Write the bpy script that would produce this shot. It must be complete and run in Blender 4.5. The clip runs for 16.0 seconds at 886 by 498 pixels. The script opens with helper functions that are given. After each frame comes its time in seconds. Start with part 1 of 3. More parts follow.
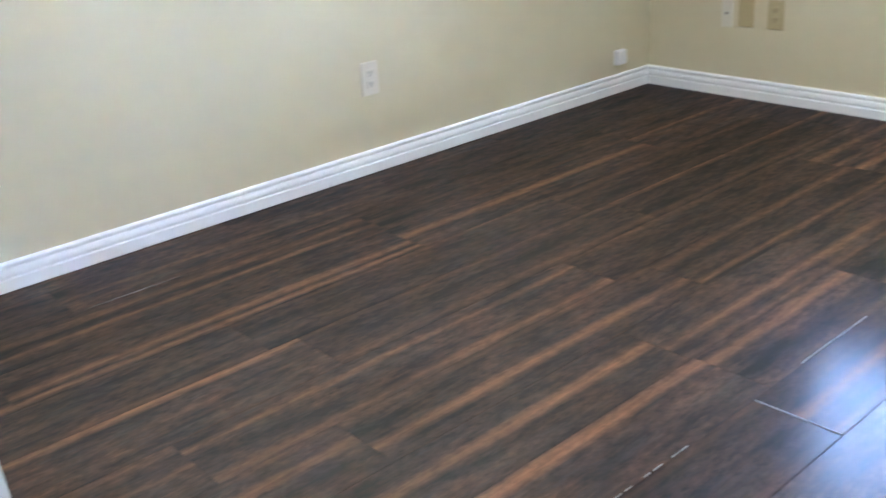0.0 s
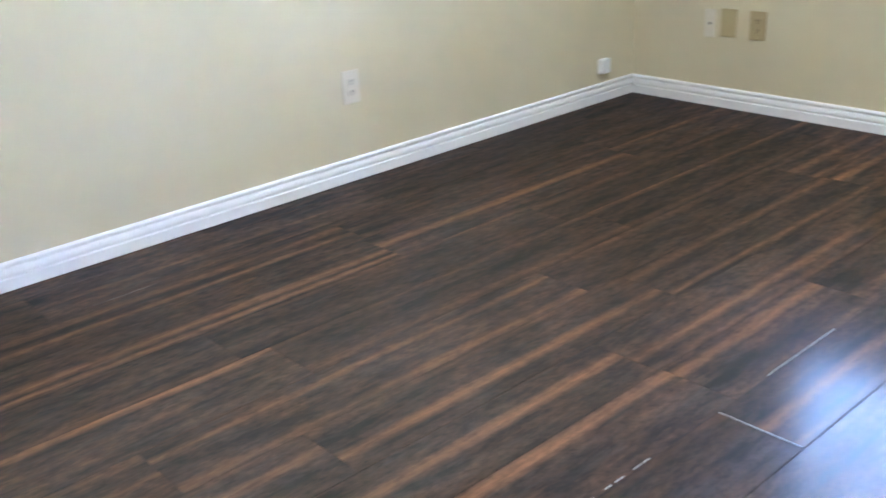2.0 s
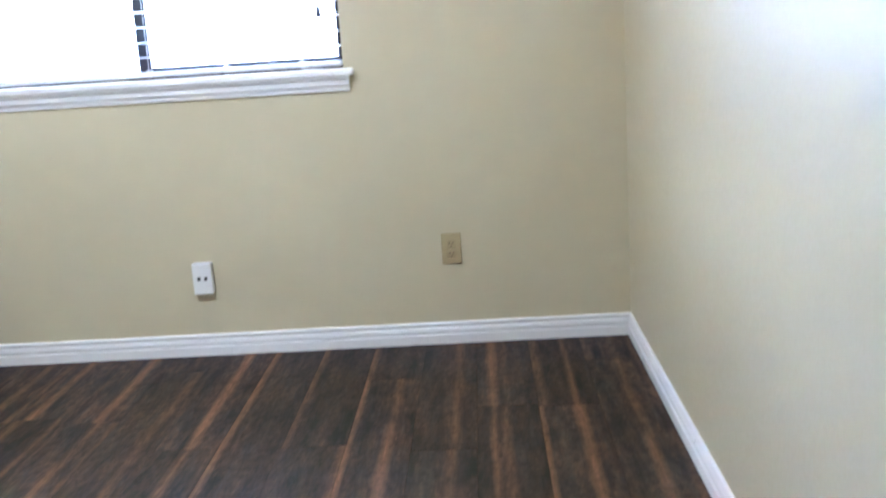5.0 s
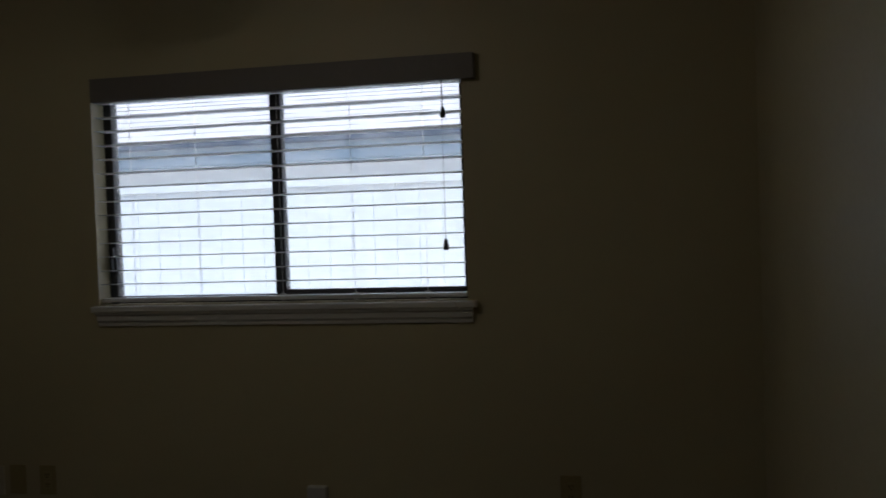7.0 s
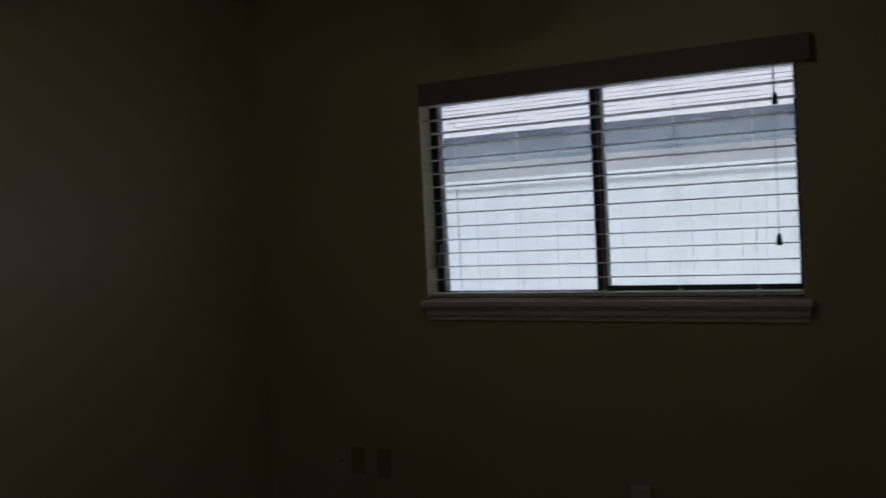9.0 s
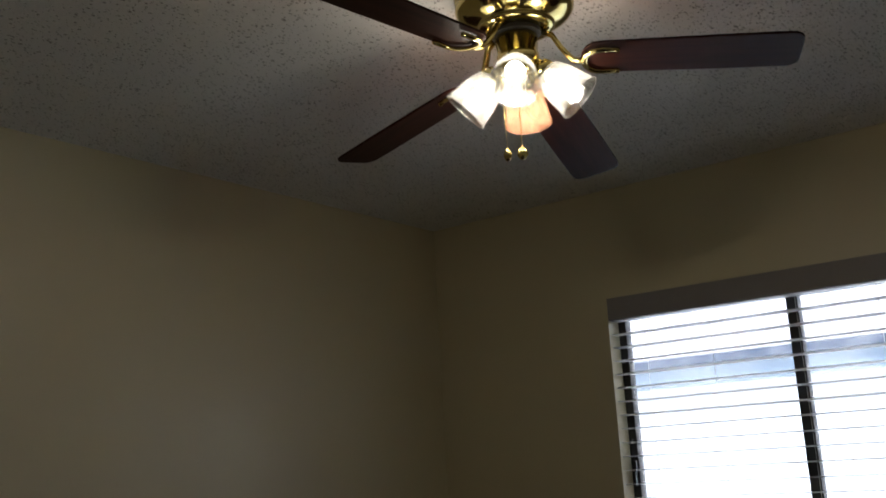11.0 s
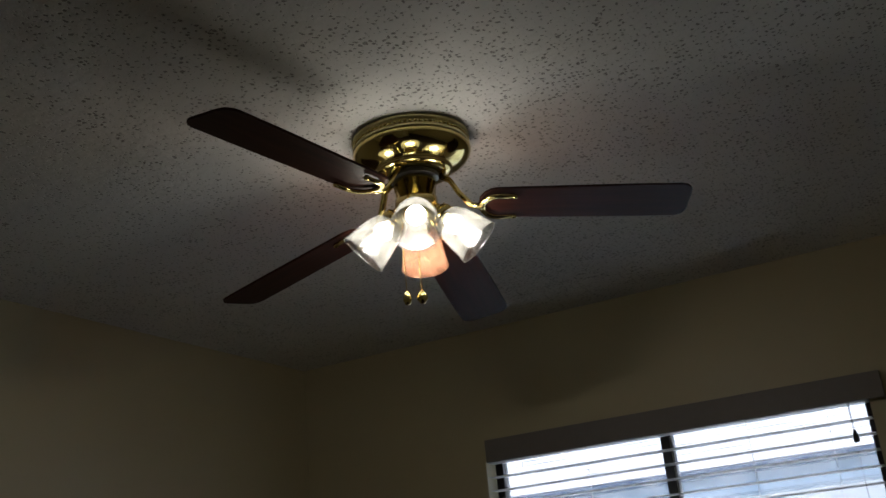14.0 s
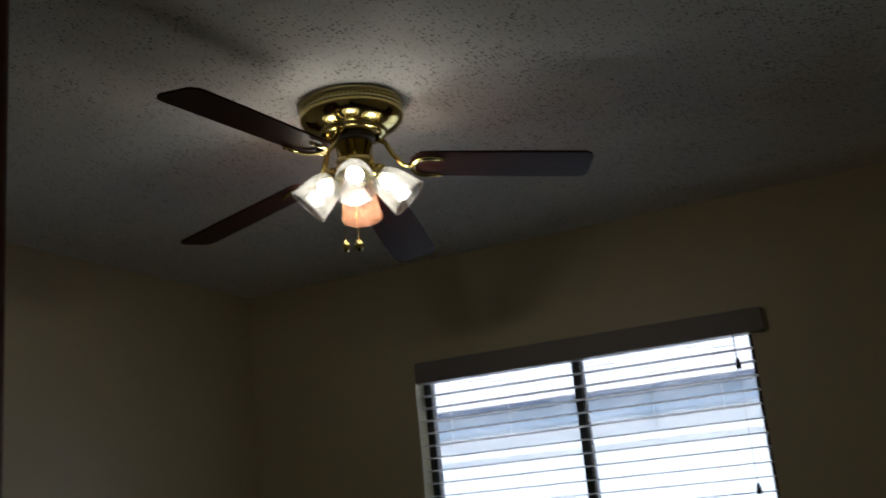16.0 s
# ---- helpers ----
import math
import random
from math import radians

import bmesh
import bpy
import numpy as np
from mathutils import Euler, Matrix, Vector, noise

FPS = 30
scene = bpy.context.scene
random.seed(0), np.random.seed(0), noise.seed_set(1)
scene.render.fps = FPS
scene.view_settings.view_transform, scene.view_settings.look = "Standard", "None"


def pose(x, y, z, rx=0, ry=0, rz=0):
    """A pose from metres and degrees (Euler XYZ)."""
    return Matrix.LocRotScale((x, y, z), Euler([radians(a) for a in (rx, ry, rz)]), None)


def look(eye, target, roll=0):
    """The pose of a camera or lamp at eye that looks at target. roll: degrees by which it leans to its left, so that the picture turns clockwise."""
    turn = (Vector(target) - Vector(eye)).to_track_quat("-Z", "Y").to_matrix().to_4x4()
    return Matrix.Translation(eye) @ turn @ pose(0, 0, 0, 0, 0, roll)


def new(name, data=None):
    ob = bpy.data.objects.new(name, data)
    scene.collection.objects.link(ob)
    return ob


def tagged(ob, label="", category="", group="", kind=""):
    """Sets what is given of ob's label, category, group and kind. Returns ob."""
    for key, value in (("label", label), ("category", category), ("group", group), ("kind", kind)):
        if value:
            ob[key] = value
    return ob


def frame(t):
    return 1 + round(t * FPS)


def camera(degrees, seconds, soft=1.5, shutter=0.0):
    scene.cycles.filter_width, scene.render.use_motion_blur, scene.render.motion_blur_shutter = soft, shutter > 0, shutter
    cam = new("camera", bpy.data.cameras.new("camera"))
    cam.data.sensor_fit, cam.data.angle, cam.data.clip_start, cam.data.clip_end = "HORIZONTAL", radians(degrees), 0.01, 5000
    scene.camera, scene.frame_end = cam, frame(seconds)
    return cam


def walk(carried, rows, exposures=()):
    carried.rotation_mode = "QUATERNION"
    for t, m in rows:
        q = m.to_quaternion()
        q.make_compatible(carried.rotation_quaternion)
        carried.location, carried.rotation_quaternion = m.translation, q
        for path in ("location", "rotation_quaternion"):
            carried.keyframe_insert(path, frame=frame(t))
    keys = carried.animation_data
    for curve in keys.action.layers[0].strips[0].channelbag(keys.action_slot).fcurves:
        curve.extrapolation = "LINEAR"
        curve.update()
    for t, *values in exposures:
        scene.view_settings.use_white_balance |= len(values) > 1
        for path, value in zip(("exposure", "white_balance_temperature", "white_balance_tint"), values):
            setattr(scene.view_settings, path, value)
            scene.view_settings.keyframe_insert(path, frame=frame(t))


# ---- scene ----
cam = camera(48.6, 16.0, shutter=0.4)
PATH = [
    (0, (2.767, -3.764, 1.124), (1.376, -2.552, 0.352), -3.7),
    (0.5, (2.751, -3.768, 1.12), (1.246, -2.742, 0.294), -3.9),
    (1, (2.776, -3.785, 1.147), (1.249, -2.802, 0.309), -3.6),
    (1.5, (2.802, -3.752, 1.139), (1.287, -2.716, 0.343), -3.5),
    (2, (2.815, -3.721, 1.142), (1.426, -2.503, 0.376), -3.3),
    (2.5, (2.806, -3.699, 1.147), (1.595, -2.292, 0.404), -4.3),
    (3, (2.807, -3.674, 1.135), (1.8, -2.119, 0.383), -5.0),
    (3.5, (2.818, -3.661, 1.132), (2.029, -1.979, 0.39), -5.3),
    (4, (2.849, -3.655, 1.135), (2.321, -1.867, 0.409), -5.2),
    (4.5, (2.877, -3.643, 1.151), (2.625, -1.758, 0.533), -5.0),
    (5, (2.885, -3.641, 1.174), (2.798, -1.69, 0.745), -3.7),
    (5.2, (2.889, -3.644, 1.181), (2.823, -1.677, 0.825), -3.3),
    (7.3, (3.115, -3.491, 1.368), (2.568, -1.568, 1.327), -1.9),
    (7.5, (3.1, -3.484, 1.364), (2.48, -1.583, 1.328), -2.0),
    (8, (3.062, -3.488, 1.356), (2.294, -1.642, 1.327), -2.5),
    (8.5, (3.041, -3.495, 1.368), (2.174, -1.693, 1.326), -2.6),
    (9, (3.043, -3.492, 1.393), (2.027, -1.77, 1.339), -2.9),
    (9.2, (3.042, -3.499, 1.389), (1.963, -1.815, 1.339), -2.8),
    (11.3, (2.829, -3.674, 1.313), (1.646, -2.135, 1.792), -3.2),
    (11.5, (2.824, -3.675, 1.323), (1.647, -2.136, 1.818), -3.4),
    (12, (2.82, -3.675, 1.33), (1.649, -2.149, 1.879), -3.3),
    (12.5, (2.795, -3.685, 1.34), (1.638, -2.174, 1.954), -4.1),
    (13, (2.774, -3.702, 1.355), (1.637, -2.203, 2.032), -4.1),
    (13.5, (2.739, -3.702, 1.363), (1.723, -2.123, 2.053), -5.4),
    (14, (2.729, -3.695, 1.362), (1.858, -2.025, 2.034), -5.8),
    (14.5, (2.753, -3.724, 1.368), (1.901, -2.044, 2.042), -5.5),
    (15, (2.83, -3.804, 1.366), (1.959, -2.128, 2.022), -5.1),
    (15.5, (2.897, -3.917, 1.351), (2.011, -2.224, 1.941), -5.8),
    (16, (2.914, -4.013, 1.336), (2.119, -2.248, 1.838), -5.8),
]
walk(cam, [(t, look(eye, target, roll)) for t, eye, target, roll in PATH], exposures=[(0, 5.95, 4600, 14), (2.5, 6.05, 4600, 14), (3.5, 6.1, 4650, 13), (5.2, 5.95, 4450, 16), (7.3, 0.55, 5900, 10), (9.2, 0.35, 5950, 10), (11.3, 2.15, 5900, 12), (13.0, 2.15, 5850, 12), (14.0, 1.5, 5700, 11), (16, 1.35, 5700, 11)])

# ---- light ----
world = bpy.data.worlds.new("overcast_sky")
scene.world = world
world.use_nodes = True
wn, wl = world.node_tree.nodes, world.node_tree.links
sky = wn.new("ShaderNodeTexSky")
sky.sky_type, sky.sun_disc = "NISHITA", False
sky.sun_elevation, sky.sun_rotation = radians(57), radians(35)
sky.air_density, sky.dust_density, sky.ozone_density = 1.0, 5.0, 0.7
wl.new(sky.outputs["Color"], wn["Background"].inputs["Color"])
wn["Background"].inputs["Strength"].default_value = 0.15
sun = new("sun", bpy.data.lights.new("sun", "SUN"))
sun.data.energy, sun.data.angle, sun.data.color = 2.4, radians(20), (1.0, 0.97, 0.93)
sun.matrix_world = look((0, 0, 8), (-1.2, 1.5, 5.0))

BULB_WATTS = 0.62
BULB_COLOUR = (1.0, 0.87, 0.68)

# ---- room sizes ----
W, FAR, NEAR, H = 3.427, 0.0, -3.80, 2.44      # left wall x=0, window wall y=0
WT = 0.15                                      # thickness of the window wall
WX0, WX1, WZ0, WZ1 = 0.90, 2.40, 1.072, 1.93  # window opening
FANX, FANY = 1.667, -1.772
PLANK = 0.195


# ---- materials ----
class Mat:
    def __init__(self, name, rough=0.5, metal=0.0, colour=(0.5, 0.5, 0.5)):
        self.m = bpy.data.materials.new(name)
        self.m.use_nodes = True
        self.t = self.m.node_tree
        self.b = self.t.nodes["Principled BSDF"]
        self.b.inputs["Base Color"].default_value = (*colour, 1)
        self.b.inputs["Roughness"].default_value = rough
        self.b.inputs["Metallic"].default_value = metal

    def n(self, kind, **values):
        node = self.t.nodes.new("ShaderNode" + kind)
        for key, v in values.items():
            node.inputs[key].default_value = v
        return node

    def link(self, a, b):
        self.t.links.new(a, b)

    def math(self, op, a, b=None, clamp=False):
        node = self.t.nodes.new("ShaderNodeMath")
        node.operation, node.use_clamp = op, clamp
        for i, v in enumerate((a, b)):
            if v is None:
                continue
            if isinstance(v, (int, float)):
                node.inputs[i].default_value = v
            else:
                self.link(v, node.inputs[i])
        return node.outputs[0]

    def coords(self, scale=(1, 1, 1), kind="Object", shift=None):
        tc = self.n("TexCoord")
        mp = self.n("Mapping")
        mp.inputs["Scale"].default_value = scale
        self.link(tc.outputs[kind], mp.inputs["Vector"])
        if shift is not None:
            self.link(shift, mp.inputs["Location"])
        return mp.outputs["Vector"]

    def noise(self, vec, scale, detail=4.0, rough=0.55):
        node = self.n("TexNoise", Scale=scale, Detail=detail, Roughness=rough)
        if vec is not None:
            self.link(vec, node.inputs["Vector"])
        return node.outputs["Fac"]

    def ramp(self, fac, stops):
        node = self.n("ValToRGB")
        el = node.color_ramp.elements
        for i, (p, c) in enumerate(stops):
            e = el[i] if i < 2 else el.new(p)
            e.position, e.color = p, (*c, 1)
        self.link(fac, node.inputs["Fac"])
        return node.outputs["Color"]

    def span(self, v, a, b, c, d):
        node = self.n("MapRange")
        for i, x in enumerate((a, b, c, d)):
            node.inputs[i + 1].default_value = x
        self.link(v, node.inputs[0])
        return node.outputs[0]

    def mix(self, fac, a, b):
        node = self.t.nodes.new("ShaderNodeMix")
        node.data_type = "RGBA"
        for sock, v in ((node.inputs[0], fac), (node.inputs[6], a), (node.inputs[7], b)):
            if isinstance(v, (int, float)):
                sock.default_value = v
            elif isinstance(v, tuple):
                sock.default_value = (*v, 1)
            else:
                self.link(v, sock)
        return node.outputs[2]

    def colour(self, out):
        self.link(out, self.b.inputs["Base Color"])

    def rough(self, out):
        self.link(out, self.b.inputs["Roughness"])

    def bump(self, out, strength, distance):
        node = self.n("Bump", Strength=strength, Distance=distance)
        self.link(out, node.inputs["Height"])
        self.link(node.outputs["Normal"], self.b.inputs["Normal"])


def paint(name, base, rough, peel=0.0006, stain=0.05):
    m = Mat(name, rough)
    c = m.coords()
    dirt = m.span(m.noise(c, 1.7, 6.0, 0.6), 0.35, 0.75, 0.0, 1.0)
    fine = m.noise(c, 90.0, 3.0)
    dark = tuple(v * (1 - 2.2 * stain) for v in base)
    m.colour(m.mix(m.math("MULTIPLY", dirt, 0.6), base, dark))
    m.bump(m.math("ADD", m.noise(c, 130.0, 4.0), m.math("MULTIPLY", m.noise(c, 22.0, 2.0), 0.8)), 0.35, peel)
    m.rough(m.span(fine, 0.3, 0.7, rough - 0.06, rough + 0.08))
    return m.m


def plain(name, base, rough, metal=0.0, wear=0.12, scale=60.0):
    m = Mat(name, rough, metal)
    c = m.coords()
    m.colour(m.mix(m.noise(c, scale, 4.0), tuple(v * (1 - wear) for v in base), tuple(min(1, v * (1 + wear)) for v in base)))
    m.rough(m.span(m.noise(c, scale * 1.7, 3.0), 0.3, 0.7, max(0.02, rough * 0.8), min(1, rough * 1.2)))
    return m.m


WALL = paint("cream_wall_paint", (0.605, 0.548, 0.365), 0.40, 0.0005, 0.02)

EDGE = paint("off_white_edge_paint", (0.56, 0.545, 0.51), 0.45)
HALL = paint("tan_hall_paint", (0.50, 0.40, 0.28), 0.5)


def ceiling_material():
    m = Mat("knockdown_ceiling", 0.9)
    c = m.coords()
    blobs = m.span(m.noise(c, 26.0, 2.0, 0.5), 0.40, 0.70, 0.0, 1.0)
    wob = m.n("TexNoise", Scale=70.0, Detail=2.0)
    m.link(c, wob.inputs["Vector"])
    far = m.n("VectorMath")
    far.operation = "MULTIPLY_ADD"
    far.inputs[1].default_value = (0.016, 0.016, 0.016)
    m.link(wob.outputs["Color"], far.inputs[0])
    m.link(c, far.inputs[2])
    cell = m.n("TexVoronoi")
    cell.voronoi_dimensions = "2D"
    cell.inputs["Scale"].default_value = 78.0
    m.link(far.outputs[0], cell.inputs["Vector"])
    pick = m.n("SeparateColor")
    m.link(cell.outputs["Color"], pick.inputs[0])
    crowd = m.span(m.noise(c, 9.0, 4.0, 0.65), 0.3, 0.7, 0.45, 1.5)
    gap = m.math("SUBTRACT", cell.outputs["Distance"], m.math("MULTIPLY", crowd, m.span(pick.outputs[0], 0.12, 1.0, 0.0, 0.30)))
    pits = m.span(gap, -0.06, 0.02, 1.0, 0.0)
    grit = m.noise(c, 240.0, 2.0)
    height = m.math("ADD", m.math("SUBTRACT", m.math("MULTIPLY", blobs, 0.4), m.math("MULTIPLY", pits, 2.4)), m.math("MULTIPLY", grit, 0.22))
    m.bump(height, 1.0, 0.005)
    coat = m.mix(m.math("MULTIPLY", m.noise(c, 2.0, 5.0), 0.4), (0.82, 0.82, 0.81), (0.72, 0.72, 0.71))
    # pits are bumped and also darkened: their inner shade is put into the colour
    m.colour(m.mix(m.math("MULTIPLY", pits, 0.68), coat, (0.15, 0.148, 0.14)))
    return m.m


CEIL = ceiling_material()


def plank_material():
    m = Mat("dark_laminate_wood", 0.24)
    info = m.n("ObjectInfo")
    rnd = info.outputs["Random"]
    off = m.n("CombineXYZ")
    m.link(m.math("MULTIPLY", rnd, 37.0), off.inputs[0])
    m.link(m.math("MULTIPLY", rnd, 91.0), off.inputs[1])
    long = m.coords((16.0, 2.2, 1.0), shift=off.outputs[0])
    mid = m.coords((17.0, 4.0, 1.0), shift=off.outputs[0])
    fine = m.coords((95.0, 9.0, 1.0), shift=off.outputs[0])
    grain = m.noise(long, 1.0, 3.0, 0.55)
    cloud = m.noise(mid, 1.0, 4.0, 0.65)
    hair = m.noise(fine, 1.0, 2.0, 0.5)
    dark = m.ramp(grain, [(0.28, (0.0045, 0.0040, 0.0040)), (0.5, (0.0185, 0.0140, 0.0122)), (0.72, (0.060, 0.040, 0.0290))])
    rust = m.ramp(hair, [(0.15, (0.055, 0.0270, 0.0145)), (0.85, (0.125, 0.062, 0.0320))])
    base = m.mix(m.span(cloud, 0.40, 0.70, 0.0, 0.85), dark, rust)
    mottle = m.noise(m.coords((55.0, 24.0, 1.0), shift=off.outputs[0]), 1.0, 4.0, 0.7)
    base = m.mix(m.span(mottle, 0.40, 0.70, 0.0, 0.8), base, (0.0050, 0.0044, 0.0042))
    pale = m.noise(m.coords((34.0, 7.0, 1.0), shift=off.outputs[0]), 1.0, 4.0, 0.7)
    base = m.mix(m.span(pale, 0.52, 0.85, 0.0, 0.6), base, (0.062, 0.050, 0.043))
    # pale sapwood streaks that run along the plank, at the places that its object colour names
    tc = m.n("TexCoord")
    xyz = m.n("SeparateXYZ")
    m.link(tc.outputs["Object"], xyz.inputs[0])
    wob = m.math("MULTIPLY", m.math("SUBTRACT", m.noise(m.coords((3.0, 2.2, 1.0), shift=off.outputs[0]), 1.0, 3.0), 0.5), 0.10)
    u = m.math("ADD", m.math("ADD", m.math("DIVIDE", xyz.outputs[0], PLANK), 0.5), wob)
    rgb = m.n("SeparateColor")
    m.link(info.outputs["Color"], rgb.inputs[0])
    ragged = m.span(mottle, 0.38, 0.75, 1.0, 0.45)
    broken = m.span(m.noise(m.coords((6.0, 2.4, 1.0), shift=off.outputs[0]), 1.0, 3.0), 0.30, 0.55, 0.35, 0.95)
    for pos, strength, wide in ((rgb.outputs[0], rgb.outputs[1], 0.095), (rgb.outputs[2], info.outputs["Alpha"], 0.065)):
        d = m.math("ABSOLUTE", m.math("SUBTRACT", u, pos))
        fac = m.math("MULTIPLY", m.span(d, wide * 0.15, wide * 1.35, 1.0, 0.0), m.math("MULTIPLY", ragged, m.math("MULTIPLY", broken, strength)))
        sap = m.ramp(hair, [(0.2, (0.120, 0.055, 0.024)), (0.6, (0.205, 0.098, 0.044)), (0.9, (0.275, 0.138, 0.066))])
        base = m.mix(fac, base, sap)
    tone = m.n("HueSaturation")
    m.link(m.span(rnd, 0.0, 1.0, 0.75, 1.25), tone.inputs["Value"])
    m.link(base, tone.inputs["Color"])
    m.colour(tone.outputs[0])
    # satin wear layer: a low sheen that stays low at a shallow angle
    m.b.inputs["Specular IOR Level"].default_value = 0.0
    m.b.inputs["Roughness"].default_value = 0.6
    sheen = m.n("BsdfGlossy")
    sheen.inputs["Color"].default_value = (1, 1, 1, 1)
    m.link(m.span(m.noise(m.coords((3.0, 1.0, 1.0), shift=off.outputs[0]), 1.0, 2.0), 0.3, 0.7, 0.165, 0.19), sheen.inputs["Roughness"])
    haze = m.n("BsdfGlossy", Roughness=0.42)
    haze.inputs["Color"].default_value = (1, 1, 1, 1)
    lobes = m.n("MixShader")
    lobes.inputs[0].default_value = 0.36
    m.link(sheen.outputs[0], lobes.inputs[1])
    m.link(haze.outputs[0], lobes.inputs[2])
    fres = m.n("Fresnel", IOR=1.44)
    coat = m.n("MixShader")
    m.link(m.math("MINIMUM", fres.outputs[0], 0.074), coat.inputs[0])
    m.link(m.b.outputs[0], coat.inputs[1])
    m.link(lobes.outputs[0], coat.inputs[2])
    last = [nd for nd in m.t.nodes if nd.type == "OUTPUT_MATERIAL"][0]
    m.link(coat.outputs[0], last.inputs["Surface"])
    return m.m


TRIM = plain("white_trim_paint", (0.83, 0.83, 0.83), 0.34, 0.0, 0.015, 9.0)
PLANKS = plank_material()
SUBFLOOR = plain("dark_underlay", (0.02, 0.017, 0.015), 0.8)
BRASS = plain("polished_brass", (0.64, 0.53, 0.20), 0.10, 1.0, 0.06, 25.0)
BRASS_PALE = plain("pale_brass_band", (0.70, 0.62, 0.32), 0.42, 1.0, 0.08, 30.0)
BLACK = plain("black_iron", (0.012, 0.011, 0.010), 0.4)
BRONZE = plain("dark_bronze_aluminium", (0.030, 0.028, 0.027), 0.45, 0.3)
VINYL = plain("white_blind_vinyl", (0.82, 0.82, 0.81), 0.4, 0.0, 0.04)
# valance: the grey base colour holds the shade of its unlit room side
VALANCE = plain("shade_grey_valance", (0.24, 0.225, 0.225), 0.5, 0.0, 0.06)
CORD = plain("white_cord", (0.72, 0.71, 0.68), 0.8)
DARKCORD = plain("grey_wand_cord", (0.10, 0.10, 0.10), 0.6)
WHITE = plain("white_plastic", (0.80, 0.80, 0.79), 0.35, 0.0, 0.04)
BEIGE = plain("ivory_plastic", (0.43, 0.355, 0.185), 0.38, 0.0, 0.06)
PALE = plain("aged_white_plastic", (0.65, 0.61, 0.50), 0.38, 0.0, 0.05)
SLOT = plain("dark_slot", (0.02, 0.018, 0.016), 0.6)
FENCE = plain("white_fence_vinyl", (0.80, 0.81, 0.82), 0.5, 0.0, 0.05, 6.0)
SIDING = plain("grey_siding", (0.70, 0.70, 0.70), 0.7, 0.0, 0.08, 4.0)
EAVE = plain("blue_grey_fascia", (0.24, 0.30, 0.36), 0.6, 0.0, 0.08, 4.0)
GUTTER = plain("dark_blue_gutter", (0.03, 0.05, 0.09), 0.5, 0.0, 0.1, 4.0)
ROOF = plain("pale_shingles", (0.46, 0.44, 0.44), 0.9, 0.0, 0.15, 12.0)
GROUND = plain("pale_bounce_ground", (0.64, 0.63, 0.60), 0.95, 0.0, 0.2, 3.0)
BROWNWOOD = plain("brown_stained_wood", (0.20, 0.075, 0.04), 0.45, 0.0, 0.25, 20.0)
SLAB = paint("tan_door_paint", (0.58, 0.41, 0.25), 0.5)


def blade_material():
    m = Mat("walnut_veneer", 0.45)
    m.b.inputs["Specular IOR Level"].default_value = 0.1
    g = m.noise(m.coords((3.0, 45.0, 10.0)), 1.0, 5.0, 0.6)
    m.colour(m.ramp(g, [(0.3, (0.014, 0.0055, 0.0042)), (0.7, (0.042, 0.014, 0.0095))]))
    m.bump(g, 0.15, 0.0004)
    return m.m


def glass_material(name, tint, clear, frost):
    """Thin pressed glass: mostly clear, with a frosted share that scatters the bulb's light."""
    m = bpy.data.materials.new(name)
    m.use_nodes = True
    t = m.node_tree
    t.nodes.clear()
    out = t.nodes.new("ShaderNodeOutputMaterial")
    tl = t.nodes.new("ShaderNodeBsdfTranslucent")
    tl.inputs[0].default_value = (*tint, 1)
    tr = t.nodes.new("ShaderNodeBsdfTransparent")
    tr.inputs[0].default_value = (*clear, 1)
    gl = t.nodes.new("ShaderNodeBsdfGlossy")
    gl.inputs["Roughness"].default_value = 0.12
    tc = t.nodes.new("ShaderNodeTexCoord")
    ns = t.nodes.new("ShaderNodeTexNoise")
    ns.inputs["Scale"].default_value = 55.0
    ns.inputs["Detail"].default_value = 3.0
    mr = t.nodes.new("ShaderNodeMapRange")
    for i, v in enumerate((0.3, 0.7, frost * 1.5, frost * 0.5)):
        mr.inputs[i + 1].default_value = v
    a = t.nodes.new("ShaderNodeMixShader")
    b = t.nodes.new("ShaderNodeMixShader")
    b.inputs[0].default_value = 0.07
    for x, y in ((tc.outputs["Object"], ns.inputs["Vector"]), (ns.outputs["Fac"], mr.inputs[0]), (mr.outputs[0], a.inputs[0]), (tr.outputs[0], a.inputs[1]), (tl.outputs[0], a.inputs[2]),
                 (a.outputs[0], b.inputs[1]), (gl.outputs[0], b.inputs[2]), (b.outputs[0], out.inputs[0])):
        t.links.new(x, y)
    return m


BLADE = blade_material()
SHADE = glass_material("frosted_ribbed_glass", (0.21, 0.21, 0.20), (0.90, 0.90, 0.88), 0.30)
PEACH = glass_material("peach_ribbed_glass", (0.26, 0.155, 0.108), (0.90, 0.72, 0.60), 0.36)


